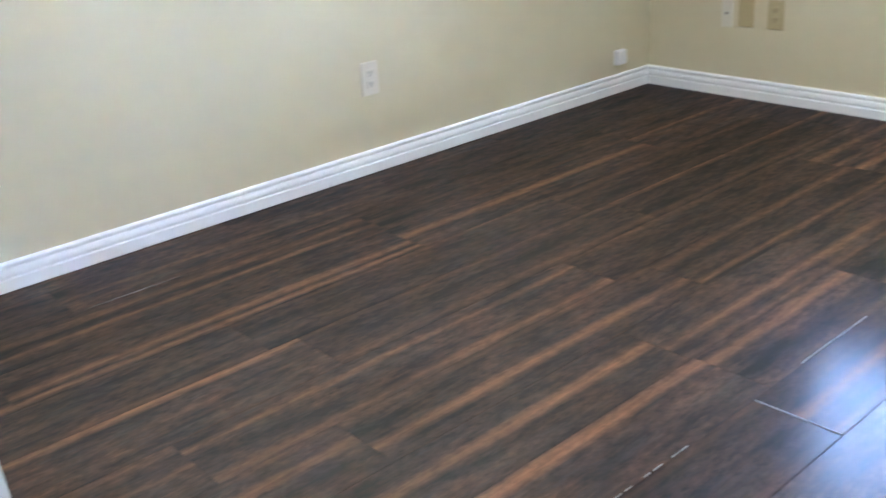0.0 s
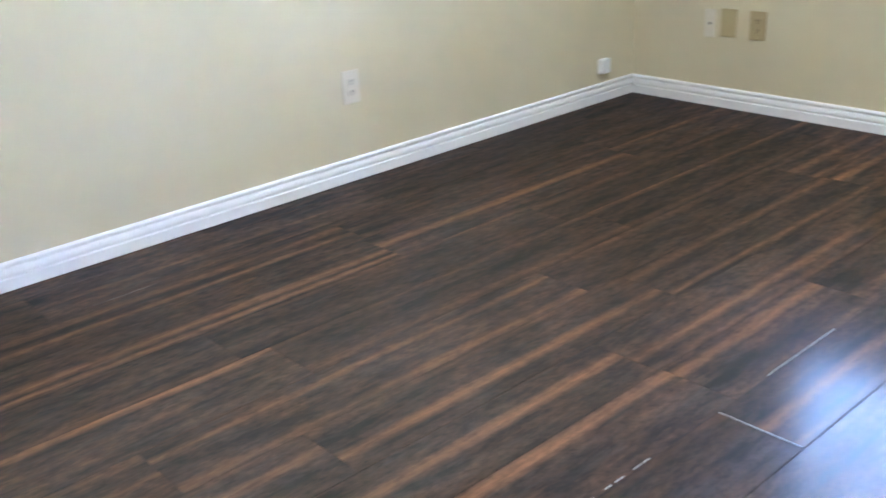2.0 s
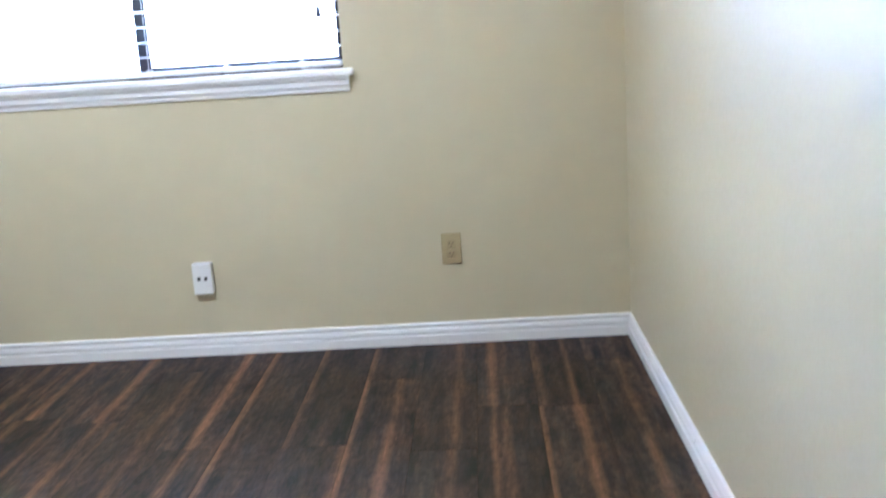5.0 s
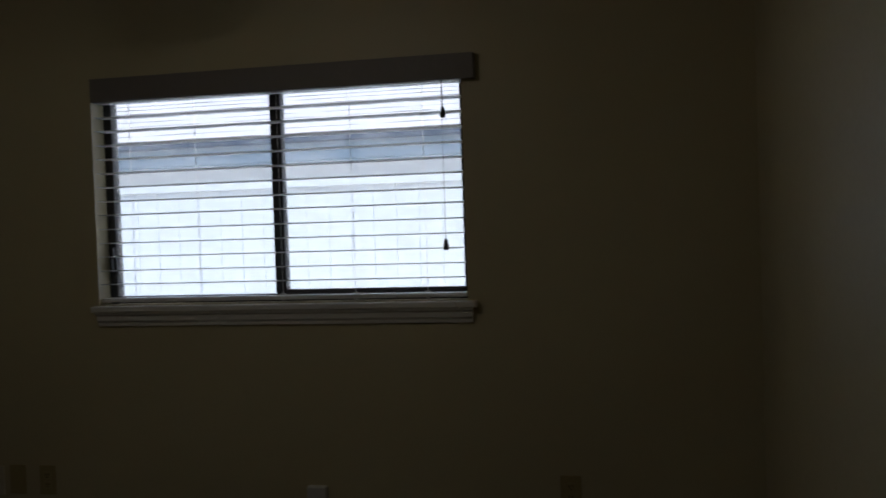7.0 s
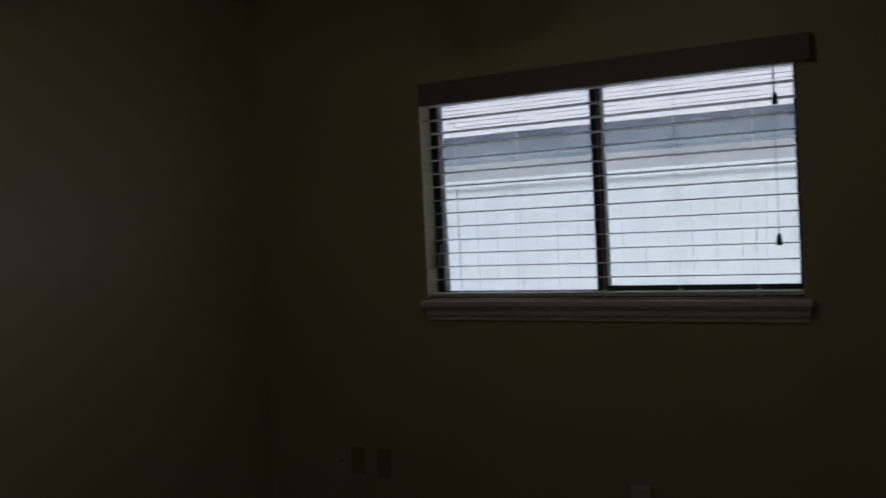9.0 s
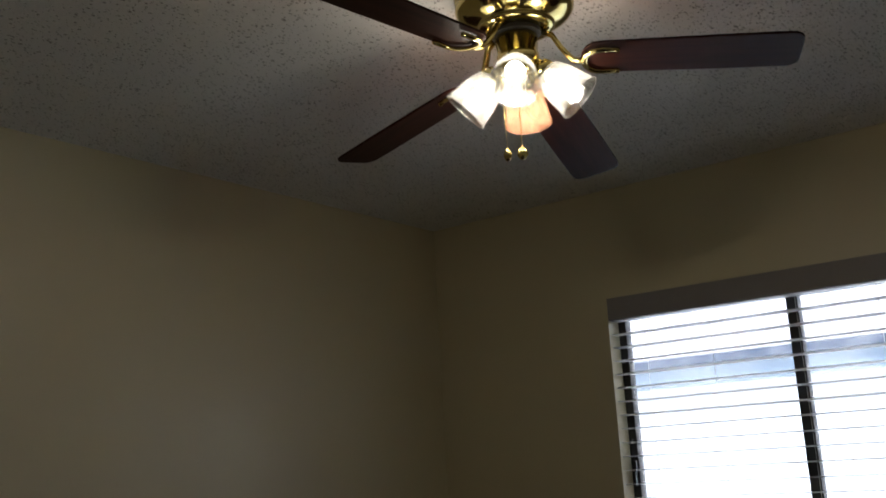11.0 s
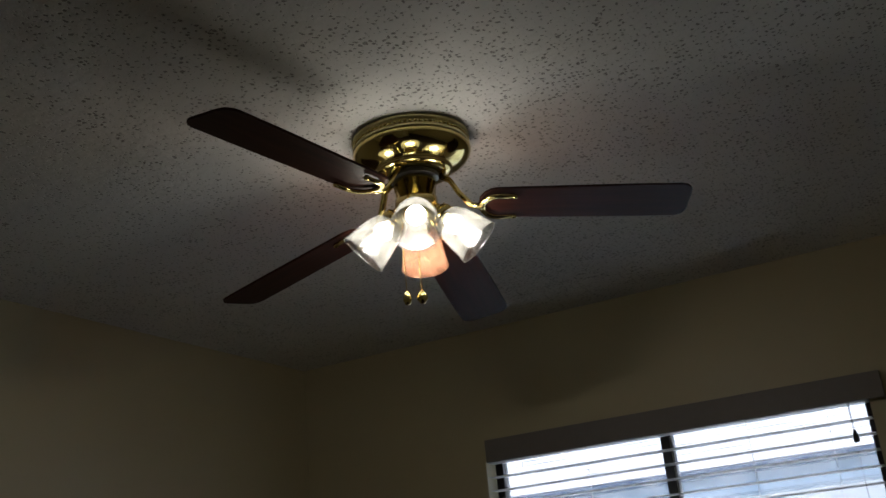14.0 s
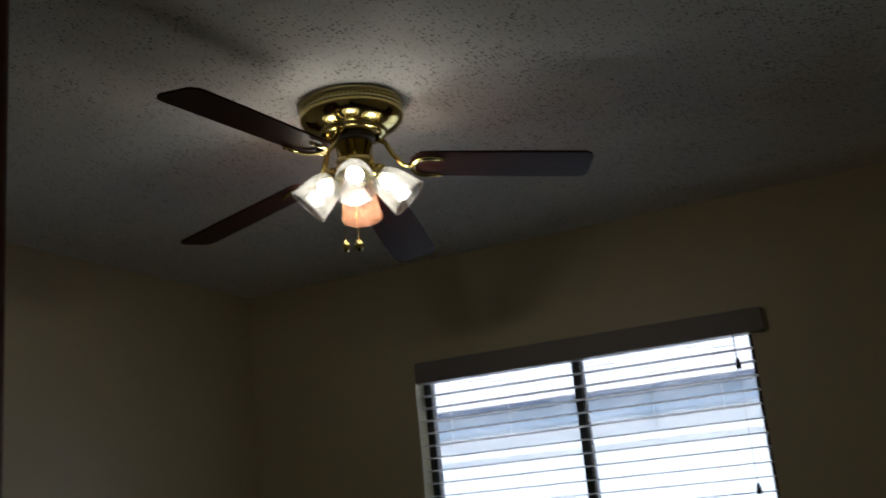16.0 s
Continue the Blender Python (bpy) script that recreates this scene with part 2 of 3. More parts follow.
def pane_material():
    m = bpy.data.materials.new("window_glass")
    m.use_nodes = True
    t = m.node_tree
    t.nodes.clear()
    out = t.nodes.new("ShaderNodeOutputMaterial")
    tr = t.nodes.new("ShaderNodeBsdfTransparent")
    tr.inputs[0].default_value = (0.93, 0.96, 0.97, 1)
    gl = t.nodes.new("ShaderNodeBsdfGlossy")
    gl.inputs["Roughness"].default_value = 0.02
    fr = t.nodes.new("ShaderNodeFresnel")
    fr.inputs[0].default_value = 1.45
    mx = t.nodes.new("ShaderNodeMixShader")
    # film over the pane: dust, plus haze added in place of window glare
    dust_haze = t.nodes.new("ShaderNodeBsdfTranslucent")
    dust_haze.inputs[0].default_value = (0.85, 0.87, 0.88, 1)
    film = t.nodes.new("ShaderNodeMixShader")
    tc = t.nodes.new("ShaderNodeTexCoord")
    ns = t.nodes.new("ShaderNodeTexNoise")
    ns.inputs["Scale"].default_value = 9.0
    ns.inputs["Detail"].default_value = 5.0
    mr = t.nodes.new("ShaderNodeMapRange")
    for i, v in enumerate((0.35, 0.8, 0.02, 0.16)):
        mr.inputs[i + 1].default_value = v
    for x, y in ((tc.outputs["Object"], ns.inputs["Vector"]), (ns.outputs["Fac"], mr.inputs[0]), (mr.outputs[0], film.inputs[0]), (tr.outputs[0], film.inputs[1]), (dust_haze.outputs[0], film.inputs[2]),
                 (fr.outputs[0], mx.inputs[0]), (film.outputs[0], mx.inputs[1]), (gl.outputs[0], mx.inputs[2]), (mx.outputs[0], out.inputs[0])):
        t.links.new(x, y)
    return m


def slat_material():
    """White vinyl that lets a little daylight through."""
    m = Mat("white_slat_vinyl", 0.4, 0.0, (0.84, 0.84, 0.83))
    tl = m.n("BsdfTranslucent")
    tl.inputs[0].default_value = (0.84, 0.85, 0.85, 1)
    mx = m.n("MixShader")
    mx.inputs[0].default_value = 0.42
    m.link(m.b.outputs[0], mx.inputs[1])
    m.link(tl.outputs[0], mx.inputs[2])
    m.link(mx.outputs[0], m.t.nodes["Material Output"].inputs[0])
    return m.m


SLAT = slat_material()
PANE = pane_material()
GLOW = bpy.data.materials.new("lit_bulb")
GLOW.use_nodes = True
GLOW.node_tree.nodes["Principled BSDF"].inputs["Emission Color"].default_value = (*BULB_COLOUR, 1)
GLOW.node_tree.nodes["Principled BSDF"].inputs["Emission Strength"].default_value = 4.0


# ---- mesh helpers ----
def box(bm, x0, x1, y0, y1, z0, z1, bevel=0.0, segs=2):
    r = bmesh.ops.create_cube(bm, size=1.0)
    vs = r["verts"]
    for v in vs:
        v.co = Vector((x0 + (v.co.x + 0.5) * (x1 - x0), y0 + (v.co.y + 0.5) * (y1 - y0), z0 + (v.co.z + 0.5) * (z1 - z0)))
    if bevel:
        es = {e for v in vs for e in v.link_edges}
        bmesh.ops.bevel(bm, geom=list(es), offset=bevel, segments=segs, affect="EDGES", profile=0.5)
    return bm


def boxes(*args, bevel=0.0):
    bm = bmesh.new()
    for a in args:
        box(bm, *a, bevel=bevel)
    return bm


def lathe(profile, segs=48, ribs=0, depth=0.0):
    bm = bmesh.new()
    rings = []
    for k, (r, z) in enumerate(profile):
        ring = []
        for i in range(segs):
            a = 2 * math.pi * i / segs
            rr = r * (1 + depth * math.cos(ribs * a)) if ribs else r
            ring.append(bm.verts.new((rr * math.cos(a), rr * math.sin(a), z)))
        rings.append(ring)
    for a, b in zip(rings, rings[1:]):
        for i in range(segs):
            j = (i + 1) % segs
            bm.faces.new((a[i], a[j], b[j], b[i]))
    return bm


def cap(bm):
    es = [e for e in bm.edges if e.is_boundary]
    bmesh.ops.holes_fill(bm, edges=es)
    bmesh.ops.recalc_face_normals(bm, faces=bm.faces)
    return bm


def tube(points, radius, segs=8, flat=1.0):
    """A round or flattened bar along points."""
    bm = bmesh.new()
    pts = [Vector(p) for p in points]
    rings = []
    for i, p in enumerate(pts):
        d = (pts[min(i + 1, len(pts) - 1)] - pts[max(i - 1, 0)]).normalized()
        up = Vector((0, 0, 1)) if abs(d.z) < 0.95 else Vector((1, 0, 0))
        s = d.cross(up).normalized()
        u = s.cross(d)
        rings.append([bm.verts.new(p + s * radius * math.cos(a) + u * radius * flat * math.sin(a)) for a in (2 * math.pi * k / segs for k in range(segs))])
    for a, b in zip(rings, rings[1:]):
        for i in range(segs):
            j = (i + 1) % segs
            bm.faces.new((a[i], a[j], b[j], b[i]))
    return cap(bm)


def ball(bm, c, r, u=12, v=8):
    bmesh.ops.create_uvsphere(bm, u_segments=u, v_segments=v, radius=r, matrix=Matrix.Translation(c))
    return bm


def mesh_of(name, bm, material, smooth=False):
    bmesh.ops.recalc_face_normals(bm, faces=bm.faces)
    me = bpy.data.meshes.new(name)
    bm.to_mesh(me)
    bm.free()
    me.materials.append(material)
    for p in me.polygons:
        p.use_smooth = smooth
    return me


def part(name, bm, material, parent=None, label="", smooth=False, m=None):
    ob = new(name, mesh_of(name, bm, material, smooth))
    if parent is not None:
        ob.parent = parent
    if m is not None:
        ob.matrix_basis = m
    return tagged(ob, label)


def base(name, m, label, category, group="", kind=""):
    ob = new(name)
    ob.matrix_basis = m
    ob.empty_display_size = 0.05
    return tagged(ob, label, category, group, kind)


def setting(name, bm, material, label, category, smooth=False):
    return tagged(part(name, bm, material, smooth=smooth), label, category, kind="structure")


# ---- large structure ----
T = 0.12
setting("wall_window", boxes((-T, WX0, FAR, FAR + WT, -0.05, H), (WX1, W + T, FAR, FAR + WT, -0.05, H), (WX0, WX1, FAR, FAR + WT, -0.05, WZ0), (WX0, WX1, FAR, FAR + WT, WZ1, H)),
        WALL, "cream painted wall with a wide slider window", "wall")
setting("wall_left", boxes((-T, 0, -5.6, FAR, -0.05, H)), WALL, "cream painted wall with one white outlet", "wall")
setting("wall_right", boxes((W, W + T, -5.6, FAR, -0.05, H)), WALL, "plain cream painted side wall", "wall")
DX0, DX1 = 2.638, 3.40
setting("wall_door", boxes((0, DX0, NEAR - T, NEAR, -0.05, H), (DX1, W, NEAR - T, NEAR, -0.05, H), (DX0, DX1, NEAR - T, NEAR, 2.06, H)), WALL, "cream wall with an open doorway to the hall", "wall")
setting("wall_hall", boxes((-T, W + T, -5.72, -5.6, -0.05, H)), HALL, "tan painted end wall of the hall", "wall")
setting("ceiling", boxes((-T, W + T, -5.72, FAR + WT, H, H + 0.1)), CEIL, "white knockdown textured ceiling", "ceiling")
floor = setting("floor", boxes((0, W, -5.6, FAR, -0.06, -0.009)), SUBFLOOR, "dark brown laminate plank floor with orange streaks", "floor")
setting("door_casing", boxes((DX0 - 0.001, DX0 + 0.018, NEAR - T - 0.012, NEAR + 0.012, 0, 2.06), bevel=0.003), BROWNWOOD, "dark brown wooden lining of the doorway", "door frame")
# ground stays out of view; its pale colour is added to light the ceiling
setting("ground", boxes((-60, 60, FAR + WT, 90, -0.5, -0.3)), GROUND, "unseen ground outside, made pale to bounce light upward", "ground")


def baseboard(name, length, m):
    """White moulded board with two grooves; runs along +x, faces -y."""
    prof = [(0, 0), (-0.0135, 0), (-0.0138, 0.034), (-0.0128, 0.0365), (-0.0085, 0.0378), (-0.0070, 0.0390), (-0.0070, 0.0440), (-0.0122, 0.0452), (-0.0125, 0.050), (-0.0110, 0.058),
            (-0.0085, 0.0640), (-0.0060, 0.0660), (-0.0050, 0.0670), (-0.0050, 0.0722), (-0.0105, 0.0732), (-0.0108, 0.080), (-0.0065, 0.085), (0, 0.086)]
    bm = bmesh.new()
    a = [bm.verts.new((0, y, z)) for y, z in prof]
    b = [bm.verts.new((length, y, z)) for y, z in prof]
    for i in range(len(prof) - 1):
        bm.faces.new((a[i], a[i + 1], b[i + 1], b[i]))
    bm.faces.new(a)
    bm.faces.new(list(reversed(b)))
    ob = setting(name, bm, TRIM, "white grooved baseboard along the wall", "baseboard")
    ob.matrix_basis = m
    return ob


baseboard("baseboard_window", W, pose(0, FAR, 0.0005))
baseboard("baseboard_left", 3.786, pose(0, NEAR, 0.0028, 0, 0, 90))
baseboard("baseboard_right", 3.786, pose(W, FAR - 0.014, 0.0008, 0, 0, -90))
baseboard("baseboard_door", DX0 - 0.035, pose(DX0 - 0.02, NEAR, 0.0005, 0, 0, 180))


# ---- window ----
def window():
    root = base("window_1", pose(0, 0, 0), "dark bronze aluminium slider window with two clear panes", "window", kind="structure")
    y0, y1 = 0.085, 0.135
    part("window_frame", boxes((WX0, WX1, y0, y1, WZ0, WZ0 + 0.028), (WX0, WX1, y0, y1, WZ1 - 0.03, WZ1), (WX0, WX0 + 0.034, y0, y1, WZ0 + 0.028, WZ1 - 0.03),
                               (WX1 - 0.014, WX1, y0, y1, WZ0 + 0.028, WZ1 - 0.03), bevel=0.003), BRONZE, root)
    xm = 1.64
    part("mullion", boxes((xm - 0.022, xm + 0.022, y0 + 0.002, y1 - 0.002, WZ0 + 0.028, WZ1 - 0.03), bevel=0.003), BRONZE, root)
    sash = part("sash", boxes((xm + 0.022, WX1 - 0.014, y0 + 0.006, y1 - 0.02, WZ0 + 0.028, WZ0 + 0.044), (xm + 0.022, WX1 - 0.014, y0 + 0.006, y1 - 0.02, WZ1 - 0.05, WZ1 - 0.03),
                              (WX1 - 0.026, WX1 - 0.014, y0 + 0.006, y1 - 0.02, WZ0 + 0.044, WZ1 - 0.05), bevel=0.002), BRONZE, root)
    for a, b, z in ((WX0 + 0.034, xm - 0.022, 0.028), (xm + 0.022, WX1 - 0.026, 0.044)):
        p = part("pane", boxes((a, b, 0.108, 0.112, WZ0 + z, WZ1 - 0.05)), PANE, root, "clear window pane")
        p.visible_shadow = False
    latch = boxes((WX0 + 0.02, WX0 + 0.03, 0.066, 0.086, 1.255, 1.30), (WX0 + 0.018, WX0 + 0.026, 0.06, 0.086, 1.20, 1.255), bevel=0.002)
    part("latch", latch, BLACK, root)
    part("stool", boxes((0.884, 2.437, -0.042, 0.085, 1.046, 1.0705), bevel=0.005), TRIM, root, "white painted window stool")
    bm = bmesh.new()
    prof = [(0, 0.989), (-0.010, 0.990), (-0.012, 1.003), (-0.020, 1.012), (-0.022, 1.030), (-0.032, 1.038), (-0.034, 1.0459), (0, 1.0459)]
    a = [bm.verts.new((0.900, y, z)) for y, z in prof]
    b = [bm.verts.new((2.420, y, z)) for y, z in prof]
    for i in range(len(prof)):
        j = (i + 1) % len(prof)
        bm.faces.new((a[i], a[j], b[j], b[i]))
    bm.faces.new(a)
    bm.faces.new(list(reversed(b)))
    part("apron", bm, TRIM, root, "white moulded apron under the stool")


window()


LADDERS = (1.06, 1.34, 1.68, 1.97, 2.25)


def blind():
    root = base("window_blind", pose(0, 0.035, 0), "open white horizontal slat blind with pull cords", "blind")
    x0, x1 = WX0 + 0.006, WX1 - 0.006
    part("headrail", boxes((x0, x1, -0.028, 0.028, 1.874, 1.926), bevel=0.002), VINYL, root)
    part("valance", boxes((0.922, 2.455, -0.075, -0.062, 1.873, 1.965), (0.922, 0.932, -0.062, -0.036, 1.873, 1.965), (2.445, 2.455, -0.062, -0.036, 1.873, 1.965), bevel=0.002), VALANCE, root, "valance board with its shade put in as mauve grey")
    bm = bmesh.new()
    n, hw = 6, 0.026
    rows_top, rows_bot = [], []
    for i in range(n + 1):
        f = 2 * i / n - 1
        z = 0.0012 * (1 - f * f)
        rows_top.append([bm.verts.new((x, f * hw, z)) for x in (x0, x1)])
        rows_bot.append([bm.verts.new((x, f * hw, z - 0.0028)) for x in (x0, x1)])
    for i in range(n):
        bm.faces.new((rows_top[i][0], rows_top[i][1], rows_top[i + 1][1], rows_top[i + 1][0]))
        bm.faces.new((rows_bot[i][0], rows_bot[i + 1][0], rows_bot[i + 1][1], rows_bot[i][1]))
    for k in (0, 1):
        bm.faces.new([r[k] for r in rows_top] + [r[k] for r in reversed(rows_bot)])
    for i in (0, n):
        bm.faces.new((rows_top[i][0], rows_bot[i][0], rows_bot[i][1], rows_top[i][1]))
    me = mesh_of("slat", bm, SLAT, False)
    pitch, z = 0.0555, 1.820
    while z > 1.13:
        s = new("slat", me)
        s.parent = root
        s.matrix_basis = pose(0, 0, z, -2.6 + random.uniform(-0.8, 0.8), random.uniform(-0.05, 0.05), 0)
        z -= pitch
    part("bottom_rail", boxes((x0, x1, -0.024, 0.024, 1.082, 1.099), bevel=0.004), VINYL, root)
    for lx in LADDERS:
        thin = 0.0009
        lad = bmesh.new()
        box(lad, lx - thin, lx + thin, -0.0275 - thin, -0.0275 + thin, 1.097, 1.89)
        part("ladder_cord", lad, CORD, root)
    for cx, zt in ((2.332, 1.775), (2.328, 1.293)):
        c = bmesh.new()
        box(c, cx - 0.0011, cx + 0.0011, -0.048, -0.0458, zt, 1.90)
        cord = part("pull_cord", c, DARKCORD, root)
        part("tassel", lathe([(0.003, zt + 0.006), (0.0075, zt - 0.004), (0.011, zt - 0.026), (0.010, zt - 0.036), (0.001, zt - 0.037)], 14), BLACK, cord, "dark wooden tassel", True, pose(cx, -0.047, 0))
    for lx in LADDERS[2:]:
        pts = [(lx + 0.014 * math.cos(a), -0.030 + 0.006 * math.sin(2 * a), 1.094 + 0.013 * math.sin(a)) for a in np.linspace(0, 5.6, 14)]
        part("cord_loop", tube(pts, 0.0022, 6), CORD, root)


blind()
tail = tube([(2.25, -0.012, 1.078), (2.29, -0.030, 1.077), (2.33, -0.039, 1.0735), (2.36, -0.0445, 1.068), (2.385, -0.046, 1.030), (2.41, -0.0465, 1.028), (2.428, -0.0455, 1.05), (2.430, -0.03, 1.0735)], 0.0022, 6)
tagged(part("loose_cord", tail, CORD), "frayed white cord end drooping over the window stool", "cord")


# ---- outside ----
def fence():
    root = base("fence", pose(0, 3.6, -0.3), "tall white vinyl board fence outside the window", "fence", kind="structure")
    me = mesh_of("board", box(bmesh.new(), 0, 0.1765, 0, 0.022, 0.08, 1.96, bevel=0.002, segs=1), FENCE)
    for i in range(60):
        b = new("board", me)
        b.parent = root
        b.matrix_basis = pose(-6.5 + i * 0.178, random.uniform(-0.002, 0.002), 0)
    part("rail", boxes((-6.6, 4.3, -0.02, 0.045, 1.96, 2.02), bevel=0.005), FENCE, root)
    part("rail", boxes((-6.6, 4.3, 0.023, 0.06, 0.0, 0.08)), FENCE, root)


fence()


def neighbour():
    root = base("house", pose(0, 8.6, -0.3), "single storey grey house with a blue-grey eave", "house", kind="structure")
    part("wall", boxes((-16, 10, 0.5, 0.7, 0, 2.55)), SIDING, root)
    part("gutter", boxes((-16.4, 10.4, -0.10, 0.0, 2.75, 2.86), bevel=0.02), GUTTER, root, "dark blue rain gutter")
    part("fascia", boxes((-16.4, 10.4, 0.0, 0.05, 2.53, 2.80), (-16.4, 10.4, 0.05, 0.5, 2.51, 2.55), bevel=0.004), EAVE, root)
    bm = bmesh.new()
    v = [bm.verts.new(p) for p in ((-16.5, -0.1, 2.865), (10.5, -0.1, 2.865), (10.5, 5.2, 4.6), (-16.5, 5.2, 4.6), (10.5, 10.5, 2.865), (-16.5, 10.5, 2.865))]
    for f in ((0, 1, 2, 3), (3, 2, 4, 5), (0, 3, 5), (1, 4, 2), (0, 5, 4, 1)):
        bm.faces.new([v[i] for i in f])
    slope = math.atan2(4.6 - 2.865, 5.3)
    for k in range(16):
        d, d2 = k * 0.33, k * 0.33 + 0.34
        ring = []
        for i in range(91):
            x = -16.5 + 0.3 * i
            lift = 0.010 + 0.007 * math.sin(i * 1.7 + k * 2.3) * math.sin(i * 0.6 + k)
            ring.append([bm.verts.new((x, -0.1 + e * math.cos(slope) - h * math.sin(slope), 2.866 + e * math.sin(slope) + h * math.cos(slope))) for e, h in ((d, 0.001), (d, lift), (d2, 0.002))])
        for q, r in zip(ring, ring[1:]):
            bm.faces.new((q[0], r[0], r[1], q[1]))
            bm.faces.new((q[1], r[1], r[2], q[2]))
    part("roof", bm, ROOF, root)


neighbour()


# ---- ceiling fan ----
def fan():
    root = base("ceiling_fan", pose(FANX, FANY, H), "polished brass hugger ceiling fan with dark wood blades", "ceiling fan")
    part("canopy", cap(lathe([(0.141, 0.0), (0.145, -0.003), (0.145, -0.011), (0.138, -0.013), (0.138, -0.023), (0.144, -0.025), (0.145, -0.033)], 64)), BRASS_PALE, root, "pale brass band with beading", True)
    bead = bmesh.new()
    for i in range(72):
        a = 2 * math.pi * i / 72
        bmesh.ops.create_icosphere(bead, subdivisions=1, radius=0.0046, matrix=Matrix.Translation((0.1405 * math.cos(a), 0.1405 * math.sin(a), -0.018)))
    part("beading", bead, BRASS, root, "ring of small brass beads", True)
    part("motor_housing", cap(lathe([(0.1445, -0.033), (0.146, -0.040), (0.143, -0.050), (0.134, -0.062), (0.117, -0.073), (0.096, -0.080), (0.088, -0.083), (0.092, -0.086), (0.094, -0.091), (0.090, -0.096), (0.070, -0.098)], 64)), BRASS, root, "mirror-bright brass bowl", True)
    part("flywheel", cap(lathe([(0.056, -0.098), (0.060, -0.100), (0.060, -0.110), (0.052, -0.113)], 40)), BLACK, root, "black iron rotor", False)
    part("switch_housing", cap(lathe([(0.050, -0.113), (0.053, -0.117), (0.048, -0.160), (0.052, -0.163), (0.052, -0.180), (0.044, -0.196), (0.028, -0.206), (0.012, -0.210)], 40)), BRASS, root, "", True)
    # blades and their irons
    bl = bmesh.new()
    r0, r1, hw0, hw1, cr = 0.150, 0.655, 0.065, 0.070, 0.03
    out = []
    for k in range(9):
        a = math.pi / 2 + math.pi * k / 8
        out.append((r0 + 0.045 + 0.045 * math.cos(a), hw0 * math.sin(a)))
    out.append((r1 - 0.17, -hw1))
    for k in range(6):
        a = -math.pi / 2 + math.pi / 2 * k / 5
        out.append((r1 - cr + cr * math.cos(a), -hw1 + cr + cr * math.sin(a)))
    for k in range(6):
        a = math.pi / 2 * k / 5
        out.append((r1 - cr + cr * math.cos(a), hw1 - cr + cr * math.sin(a)))
    out.append((r1 - 0.17, hw1))
    top = [bl.verts.new((x, y, 0.003)) for x, y in out]
    bot = [bl.verts.new((x, y, -0.003)) for x, y in out]
    bl.faces.new(top)
    bl.faces.new(list(reversed(bot)))
    for i in range(len(out)):
        j = (i + 1) % len(out)
        bl.faces.new((top[i], bot[i], bot[j], top[j]))
    me = mesh_of("blade", bl, BLADE)
    horn = [(0.236, 0.046, -0.012)] + [(0.198 + 0.040 * math.cos(a), 0.048 * math.sin(a), -0.012) for a in np.linspace(math.pi / 2, 1.5 * math.pi, 13)] + [(0.236, -0.046, -0.012)]
    iron = tube(horn, 0.0085, 8, 0.6)
    arm = tube([(0.055, 0, 0.075), (0.080, 0, 0.066), (0.103, 0, 0.028), (0.132, 0, -0.006), (0.160, 0, -0.012)], 0.011, 8, 0.6)
    tmp = bpy.data.meshes.new("tmp")
    arm.to_mesh(tmp)
    iron.from_mesh(tmp)
    arm.free()
    for sy in (-0.03, 0.03):
        ball(iron, (0.236, sy * 1.53, -0.012), 0.0068, 10, 8)
    ime = mesh_of("blade_iron", iron, BRASS, True)
    for a in BLADES:
        b = new("blade", me)
        b.parent = root
        b.matrix_basis = pose(0, 0, BLADE_Z, 0, 0, a[0]) @ pose(0, 0, 0, 0, a[1], 0) @ pose(0, 0, 0, -9, 0, 0)
        i = new("blade_iron", ime)
        i.parent = b
        tagged(i, "curved polished brass bracket")
    # four lamp arms with glass shades
    for k, a in enumerate(SHADES):
        m = pose(0, 0, -0.009, 0, 0, a)
        lamp = part("lamp_arm", tube([(0.040, 0, -0.176), (0.050, 0, -0.178), (0.057, 0, -0.184), (0.061, 0, -0.194)], 0.010, 10), BRASS, root, "", True, m)
        tilt = pose(0.054, 0, -0.194, 0, -45, 0)
        part("socket", cap(lathe([(0.012, 0.012), (0.026, 0.006), (0.030, -0.006), (0.028, -0.020)], 24)), BRASS, lamp, "brass shade holder", True, tilt)
        prof = [(0.027, -0.014), (0.037, -0.023), (0.0455, -0.044), (0.051, -0.069), (0.0545, -0.095), (0.058, -0.115), (0.0595, -0.120)]
        glass = lathe(prof + [(r - 0.003, z) for r, z in reversed(prof)], 72, 24, 0.006)
        part("shade", glass, PEACH if k == 2 else SHADE, lamp, "peach ribbed glass shade" if k == 2 else "frosted ribbed glass shade", True, tilt)
        bulb = lathe([(0.010, -0.014), (0.012, -0.022), (0.020, -0.033), (0.024, -0.044), (0.023, -0.054), (0.014, -0.063), (0.001, -0.066)], 20)
        part("bulb", bulb, GLOW, lamp, "lit round bulb", True, tilt)
        lt = bpy.data.lights.new("bulb_light", "POINT")
        lt.energy, lt.color, lt.shadow_soft_size = BULB_WATTS, BULB_COLOUR, 0.024
        lo = new("bulb_light", lt)
        lo.matrix_basis = root.matrix_basis @ m @ tilt @ pose(0, 0, -0.090)
    # pull chains
    for cx, cy, r in ((-0.037, -0.020, 0.010), (-0.006, -0.003, 0.013)):
        ch = bmesh.new()
        z = -0.200
        while z > -0.392:
            bmesh.ops.create_icosphere(ch, subdivisions=1, radius=0.0021, matrix=Matrix.Translation((cx, cy, z)))
            z -= 0.0046
        c = part("pull_chain", ch, BRASS, root)
